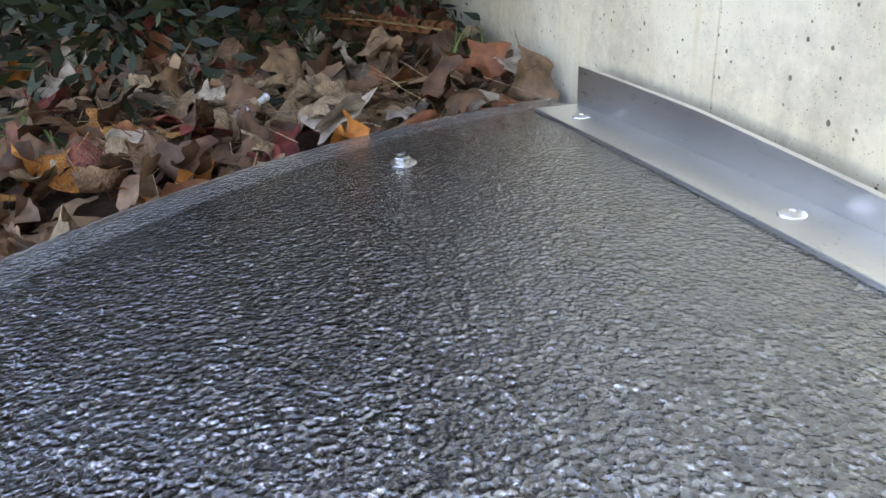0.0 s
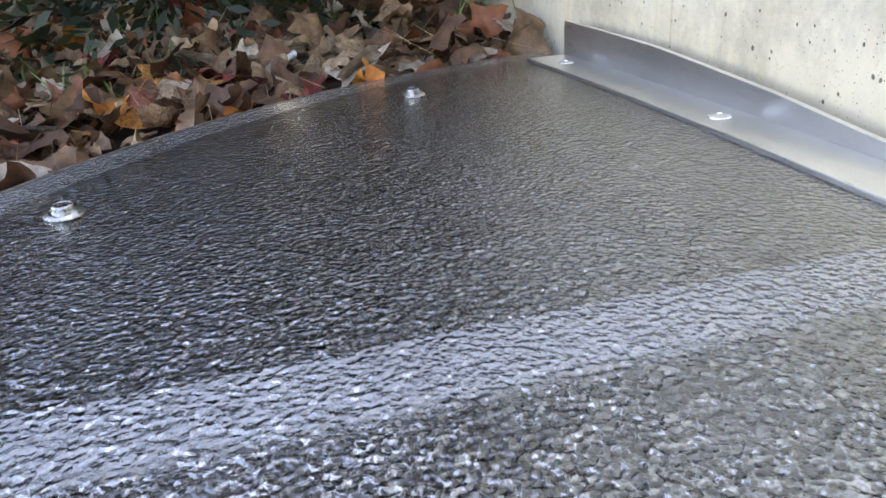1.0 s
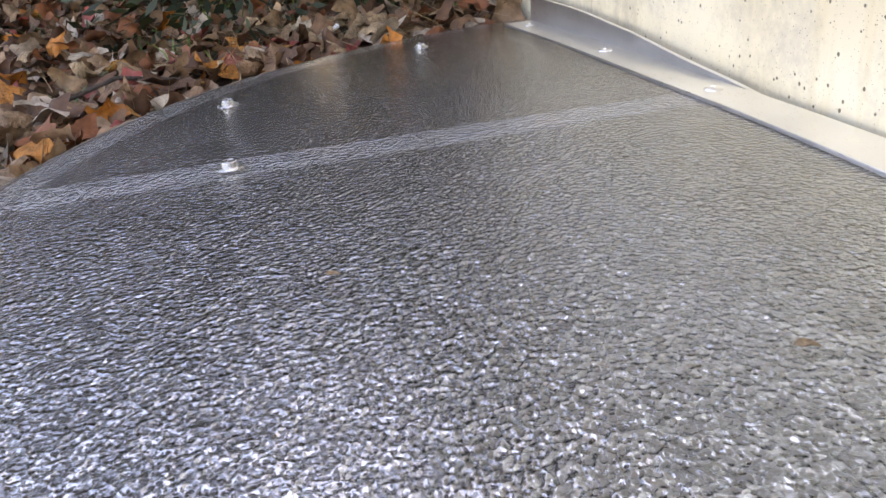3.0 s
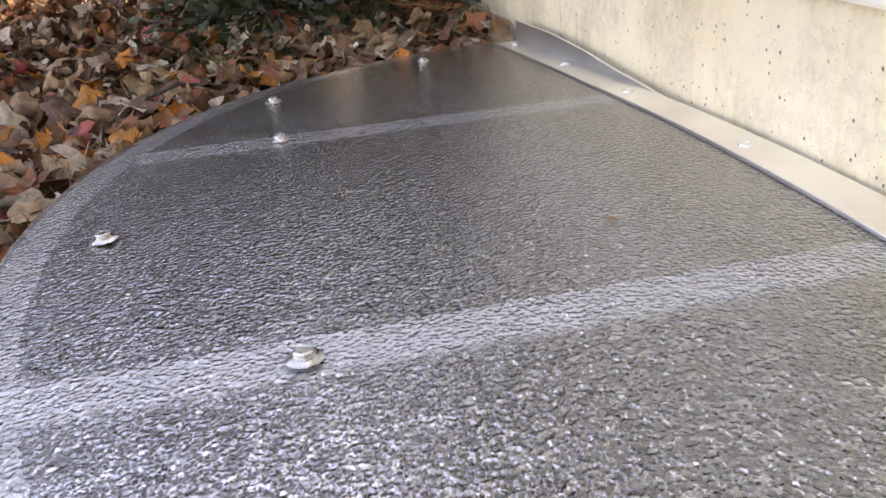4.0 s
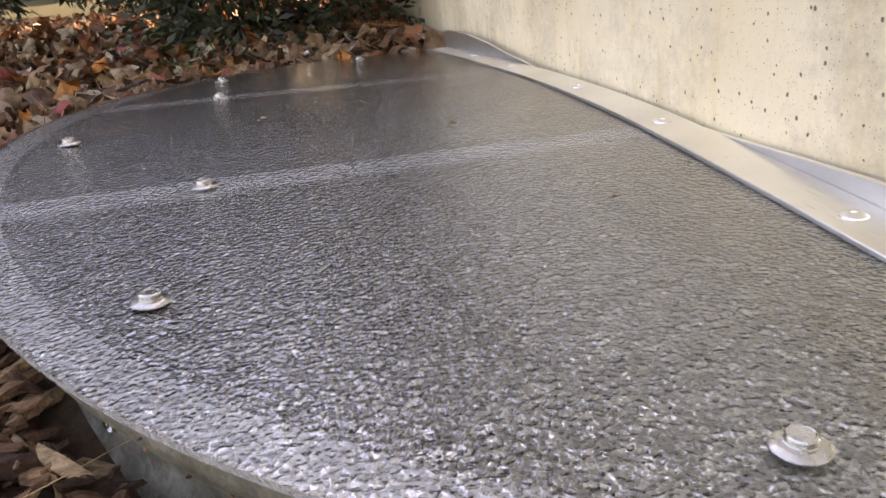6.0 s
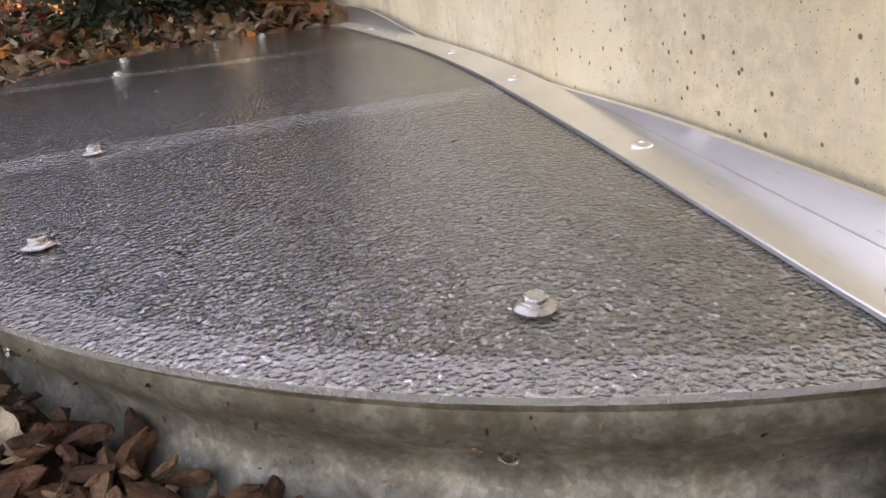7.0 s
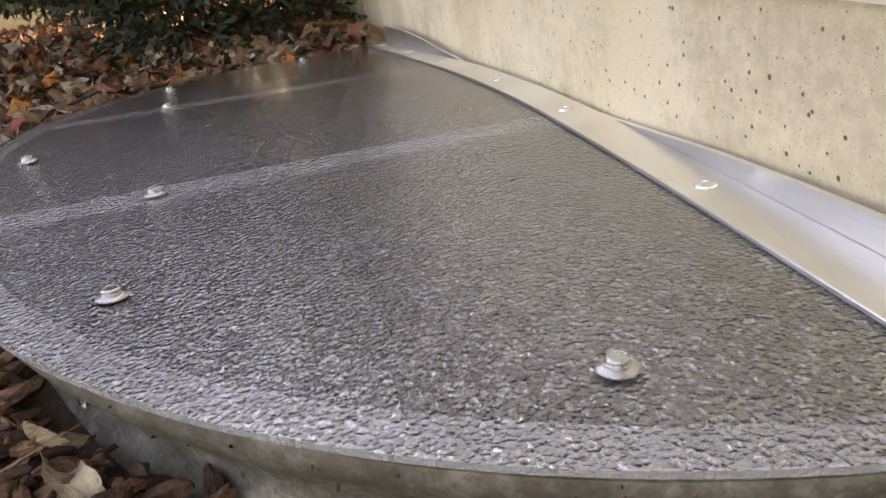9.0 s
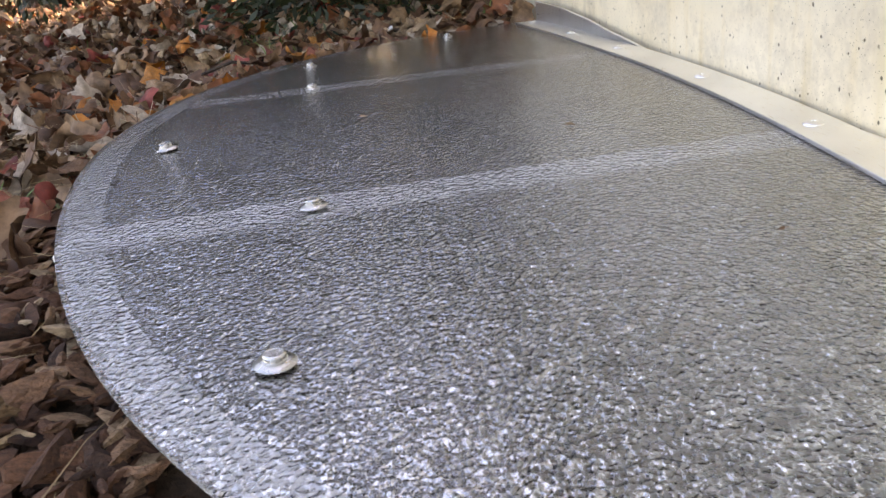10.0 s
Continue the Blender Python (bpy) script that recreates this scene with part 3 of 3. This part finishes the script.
leaf("yellow", 4, -0.150, -0.045, -0.078, 0.034, 15, 10, 100)
leaf("tan", 6, -0.285, 0.030, -0.074, 0.034, 25, 0, 200)
leaf("orange", 7, -0.09, -0.075, -0.080, 0.034, 20, -10, 300)
leaf("brown", 11, -0.03, -0.090, -0.084, 0.036, 20, 20, 30)

for k in range(44):
    x, y = outline(rng.uniform(0.55, 1.7), -rng.uniform(0.04, 0.30))
    leaf(("brown", "red", "tan", "brown", "orange", "tan", "brown")[k % 7], rng.randrange(len(SHAPES)), x, y, ground_z(x, y) + rng.uniform(0.015, 0.03), rng.uniform(0.035, 0.062), rng.gauss(0, 16), rng.gauss(0, 16), rng.uniform(0, 360))
for k in range(30):
    x, y = rng.uniform(-0.42, 0.0), rng.uniform(-0.22, -0.03)
    if inside(x, y, 0.03):
        continue
    leaf(("brown", "tan", "orange", "brown", "yellow", "red")[k % 6], rng.randrange(len(SHAPES)), x, y, ground_z(x, y) + 0.010, rng.uniform(0.022, 0.038), rng.gauss(0, 14), rng.gauss(0, 14), rng.uniform(0, 360))

# ---- wood chips, straw, grass ----
def chip_shape(rng):
    """A split splinter of bark: five uneven cross-sections with torn ends."""
    w, t, bow = rng.uniform(0.09, 0.22), rng.uniform(0.07, 0.15), rng.uniform(-0.12, 0.12)
    vs, fs = [], []
    for i, (px, k) in enumerate(((-0.5, 0.45), (-0.3, 0.95), (0.0, 1.1), (0.28, 0.9), (0.5, 0.35))):
        for sy, sz in ((-1, -0.8), (-0.9, 0.7), (0.1, 1.2), (1, 0.6), (0.8, -1)):
            vs.append((px + rng.uniform(-0.07, 0.07), sy * w * k * rng.uniform(0.6, 1.2) + bow * (1 - 4 * px * px), sz * t * k * rng.uniform(0.5, 1.3)))
    for i in range(4):
        for k in range(5):
            j = (k + 1) % 5
            fs.append((i * 5 + k, i * 5 + 5 + k, i * 5 + 5 + j, i * 5 + j))
    fs += [(0, 1, 2, 3, 4), (24, 23, 22, 21, 20)]
    return np.array(vs), fs


def near_spot(rng):
    while True:
        x, y = rng.uniform(-1.1, 0.03), rng.uniform(-0.35, 1.2)
        if not inside(x, y, -0.016) and (y < 0.75 or rng.random() < 0.5):
            return x, y


CHIPS = [chip_shape(lr) for _ in range(18)]
rng = random.Random(31)
vs, fs, base = [], [], 0
for _ in range(13000):
    x, y = near_spot(rng)
    v, f = rng.choice(CHIPS)
    s = rng.uniform(0.009, 0.028) if rng.random() < 0.8 else rng.uniform(0.028, 0.046)
    p = (v * s) @ np.array(Euler((rng.gauss(0, 0.5), rng.gauss(0, 0.35), rng.uniform(0, 6.283))).to_matrix()).T
    p += (x, y, ground_z(x, y) + rng.uniform(0.003, 0.022))
    vs.append(p)
    fs += [tuple(i + base for i in q) for q in f]
    base += len(v)
chips = raw("wood_chips", np.concatenate(vs), fs, CHIP)
tagged(chips, "dark brown shredded wood chip mulch on the bed", "mulch", kind="stuff")


# bits of mulch stuck to the steel
vs, fs, base = [], [], 0
for _ in range(46):
    a, dz = rng.uniform(0.08, 1.0), rng.uniform(-0.085, -0.018)
    x, y = outline(a, 0.0215 - 0.009 * math.cos((dz + 0.022) / 0.073 * 2 * math.pi))
    v, f = rng.choice(CHIPS)
    p = (v * rng.uniform(0.003, 0.008)) @ np.array(Euler((rng.gauss(0, 1.2), rng.gauss(0, 1.2), rng.uniform(0, 6.283))).to_matrix()).T
    vs.append(p + (x, y, dz + sheet_z(x, y)))
    fs += [tuple(i + base for i in q) for q in f]
    base += len(v)
flecks = raw("mulch_flecks", np.concatenate(vs), fs, CHIP)
tagged(flecks, "dark crumbs of mulch stuck to the steel", "mulch", kind="stuff")
for x, y, s, color in ((-0.159, 0.595, 0.010, "tan"), (-0.10, 0.33, 0.006, "brown"), (-0.34, 0.72, 0.007, "tan"), (-0.205, 0.80, 0.006, "pale")):
    leaf(color, 14, x, y, sheet_z(x, y) + 0.002, s, 8, 5, 900 * x, None, "tiny dry leaf crumb lying on the cover")


def blades(name, spots, material, rng, length, width, upright):
    """Thin bent blades: three cross-lines each."""
    vs, fs, base = [], [], 0
    for x, y, z in spots:
        l, a = rng.uniform(*length), rng.uniform(0, 6.283)
        d = Vector((math.cos(a), math.sin(a), 0))
        s = Vector((-d.y, d.x, 0)) * width
        up, curl = rng.uniform(*upright), rng.uniform(-0.5, 0.5)
        for t in (0, 0.5, 1.0):
            c = Vector((x, y, z)) + d * (l * t * (1 - up * 0.7)) + Vector((0, 0, l * up * (t - 0.35 * t * t))) + s / width * l * curl * t * t * 0.6
            e = s * (1 - 0.8 * t)
            vs += [tuple(c - e), tuple(c + e)]
        fs += [(base, base + 1, base + 3, base + 2), (base + 2, base + 3, base + 5, base + 4)]
        base += 6
    return raw(name, vs, fs, material)


rng = random.Random(41)
spots = []
for _ in range(1500):
    x, y = leaf_spot(rng) if rng.random() < 0.6 else near_spot(rng)
    if inside(x, y, 0.03):
        continue
    spots.append((x, y, ground_z(x, y) + rng.uniform(0.01, 0.05)))
for cx, cy, rad, count in ((-0.15, 1.70, 0.045, 90), (-0.36, 1.74, 0.06, 90), (-0.80, 0.95, 0.07, 70)):
    spots += [(cx + rng.gauss(0, rad), cy + rng.gauss(0, rad), ground_z(cx, cy) + rng.uniform(0.02, 0.05)) for _ in range(count)]
straw = blades("straw", spots, STRAW, rng, (0.03, 0.13), 0.0007, (0.0, 0.2))
tagged(straw, "dry needles and straw among the leaves", "straw", kind="stuff")
spots = []
for cx, cy, rad, count in ((-0.30, 2.25, 0.10, 420), (-0.22, 2.05, 0.06, 200), (-0.48, 2.1, 0.07, 160), (0.0, 2.35, 0.05, 140), (-0.02, 1.9, 0.03, 60), (-0.55, 1.72, 0.05, 60), (-0.7, 1.55, 0.04, 40), (-0.85, 2.2, 0.1, 120), (-1.6, 3.4, 0.3, 500), (-0.75, 0.8, 0.08, 60)):
    for _ in range(count):
        x, y = cx + rng.gauss(0, rad), cy + rng.gauss(0, rad)
        if x < WALL_X - 0.01 and not inside(x, y, 0.0):
            spots.append((x, y, ground_z(x, y) + 0.01))
tagged(blades("grass", spots, GRASS, rng, (0.04, 0.10), 0.0022, (0.3, 0.9)), "green grass growing in tufts through the leaves", "grass", kind="stuff")

# compound leaf, white anchor, sticks
RUSTY = leaf_material("rusty_leaflet", [(0.0, (0.36, 0.13, 0.04)), (1.0, (0.28, 0.10, 0.035))], False)
fr = new("compound_leaf")
tagged(fr, "orange brown compound leaf resting on the grass", "leaf")
part("stalk", tube([(-0.20, 2.12, -0.035), (-0.125, 2.04, -0.033), (-0.04, 1.95, -0.04)], [0.0012, 0.0014, 0.0016], 5), STRAW, fr)
for k in range(9):
    u = k / 8
    for sgn in (-1, 1):
        v, f = SHAPES[13]
        me = MESHES.get(("lf", sgn)) or bpy.data.meshes.new("leaflet")
        if ("lf", sgn) not in MESHES:
            me.from_pydata([tuple(p) for p in v[:-4]], [], f[:-1])
            me.materials.append(RUSTY)
            MESHES[("lf", sgn)] = me
        ob = new("leaflet", me)
        ob.parent = fr
        x, y = -0.20 + 0.15 * u, 2.12 - 0.16 * u
        ob.matrix_basis = pose(x + sgn * 0.018, y + sgn * 0.012, -0.035 - 0.008 * abs(u - 0.5), 10, sgn * 15, -50 - 90 * sgn + 90) @ Matrix.Diagonal((0.038, 0.038, 0.038, 1))
prof = [(0, 0)]
for k in range(6):
    prof += [(0.0035, k * 0.006), (0.0048, k * 0.006 + 0.003), (0.0035, k * 0.006 + 0.0055)]
prof.append((0, 0.036))
anchor = part("wall_anchor", lathe(prof, 14), PLASTIC)
anchor.matrix_basis = pose(-0.305, 1.70, -0.062, 75, 10, 130)
tagged(anchor, "ribbed white plastic wall anchor on the leaves", "wall anchor")
for pts, r, label in (
    ([(-0.75, 2.25, -0.06), (-0.6, 2.33, -0.05), (-0.45, 2.36, -0.055), (-0.36, 2.42, -0.06)], 0.006, "dark fallen stick on the leaves"),
    ([(-0.52, 2.52, -0.05), (-0.48, 2.48, -0.035), (-0.44, 2.42, -0.04), (-0.43, 2.37, -0.05)], 0.007, "pale curled strip of bark on the bed"),
    ([(-0.62, 0.86, -0.08), (-0.72, 0.8, -0.06), (-0.80, 0.7, -0.075)], 0.004, "thin dry twig on the leaf litter"),
    ([(-0.52, 1.55, -0.07), (-0.60, 1.52, -0.05), (-0.7, 1.45, -0.07)], 0.003, "thin dry twig on the leaf litter"),
    ([(-0.75, 1.25, -0.08), (-0.85, 1.3, -0.06), (-0.95, 1.42, -0.07)], 0.004, "thin dry twig on the leaf litter"),
):
    st = part("stick", tube(pts, [r, r * 1.1, r, r * 0.6][:len(pts)], 7), STRAW if "pale" in label else BARK, None, "", True)
    tagged(st, label, "stick")


# ---- shrubs and trees ----
def foliage_mesh(centers, count, size, thin, rng):
    vs, fs, base = [], [], 0
    for _ in range(count):
        c, r = rng.choice(centers)
        d = Vector((rng.gauss(0, 1), rng.gauss(0, 1), rng.gauss(0, 1))).normalized() * r * rng.random() ** 0.4
        p = Vector(c) + d
        l = rng.uniform(*size)
        u = (d.normalized() + Vector((rng.gauss(0, 0.5), rng.gauss(0, 0.5), rng.gauss(0, 0.5) - 0.2))).normalized()
        w = u.orthogonal().normalized()
        w = (Matrix.Rotation(rng.uniform(0, 6.283), 3, u) @ w) * l * thin
        vs += [tuple(p), tuple(p + u * l * 0.5 + w), tuple(p + u * l), tuple(p + u * l * 0.5 - w)]
        fs.append((base, base + 1, base + 2, base + 3))
        base += 4
    return vs, fs


def shrub(name, label, x, y, height, spread_, count, size, thin, leafmat, seed, low=0.25, limbs=7, trunk_r=0.02):
    rng = random.Random(seed)
    root = new(name)
    root.location = (x, y, ground_z(x, y) - 0.02)
    tagged(root, label, "shrub" if "shrub" in name else "tree", "planting round the house")
    centers = []
    part("trunk", tube([(0, 0, 0), (0.02, 0.01, height * 0.25), (0.0, 0.03, height * 0.6)], [trunk_r * 1.6, trunk_r * 1.2, trunk_r * 0.7], 9), BARK, root, "", True)
    for k in range(limbs):
        a = 6.283 * k / limbs + rng.uniform(-0.4, 0.4)
        h0 = height * rng.uniform(0.06, 0.45)
        e = Vector((math.cos(a) * spread_ * rng.uniform(0.5, 1), math.sin(a) * spread_ * rng.uniform(0.5, 1), height * rng.uniform(low + 0.1, 0.95)))
        mid_ = Vector((e.x * 0.45, e.y * 0.45, h0 + (e.z - h0) * 0.35))
        part("limb", tube([(0, 0, h0), tuple(mid_), tuple(e)], [trunk_r * 0.8, trunk_r * 0.6, trunk_r * 0.3], 6), BARK, root, "", True)
        centers += [(tuple(e), spread_ * rng.uniform(0.25, 0.4)), (tuple(mid_ + Vector((0, 0, 0.12 * height))), spread_ * rng.uniform(0.2, 0.35))]
    for k in range(limbs):
        a, rr = rng.uniform(0, 6.283), spread_ * rng.random() ** 0.5
        centers.append(((math.cos(a) * rr, math.sin(a) * rr, height * rng.uniform(low + 0.12, 0.9)), spread_ * rng.uniform(0.2, 0.4)))
    v, f = foliage_mesh(centers, count, size, thin, rng)
    raw("crown", v, f, leafmat, root)
    return root


shrub("evergreen_shrub", "dark evergreen shrub with several low stems", -0.66, 2.62, 1.7, 0.84, 85000, (0.018, 0.05), 0.17, NEEDLE, 3, -0.06, 20, 0.028)
shrub("evergreen_shrub", "dark evergreen shrub behind the leaf bed", -1.9, 4.0, 1.9, 0.85, 26000, (0.03, 0.08), 0.16, NEEDLE, 6, 0.12, 10, 0.025)
shrub("evergreen_shrub", "dark evergreen shrub close to the lawn edge", -1.25, 4.5, 1.9, 0.8, 26000, (0.03, 0.08), 0.16, NEEDLE, 9, -0.04, 12, 0.025)


def hedge(x0, x1, y, h, seed):
    """A clipped hedge: a rough dark core with leaves all over it."""
    rng = random.Random(seed)
    root = new("hedge")
    root.location = ((x0 + x1) / 2, y, -0.12)
    tagged(root, "dense dark clipped evergreen hedge behind the lawn", "hedge", "planting round the house")
    w = (x1 - x0) / 2
    rows_ = []
    n = max(3, int(w * 6))
    for i in range(n + 1):
        x = -w + 2 * w * i / n
        j = [rng.uniform(-0.05, 0.05) for _ in range(5)]
        rows_.append([(x, -0.35 + j[0], 0), (x, -0.38 + j[1], h * 0.6), (x, -0.2, h + j[2]), (x, 0.25, h + j[3]), (x, 0.35, 0)])
    part("core", beam(rows_), NEEDLE, root)
    centers = [((rng.uniform(-w, w), rng.uniform(-0.35, 0.3), rng.uniform(0.05, h)), 0.14) for _ in range(int(w * 60) + 20)]
    v, f = foliage_mesh(centers, int(w * 900) + 300, (0.05, 0.12), 0.35, rng)
    raw("foliage", v, f, NEEDLE, root)


hedge(-9.0, -0.40, 9.0, 3.2, 51)
hedge(0.02, 1.6, 9.0, 3.2, 52)
for n, (x, y, h, s) in enumerate(((-13.0, 11.5, 7.0, 2.4), (-9.5, 12.5, 7.0, 2.4), (-6.2, 11.5, 7.0, 2.4), (-2.6, 12.5, 7.0, 2.4), (1.3, 11.8, 7.0, 2.3), (4.0, 12.5, 7.0, 2.3), (-0.9, 14.5, 8.0, 2.6), (-5.0, 16.0, 8.0, 2.8))):
    shrub("tree", "autumn tree at the edge of the lawn", x, y, h, s, 4200, (0.14, 0.32), 0.35, FOLIAGE, 20 + n, 0.24, 8, 0.09)
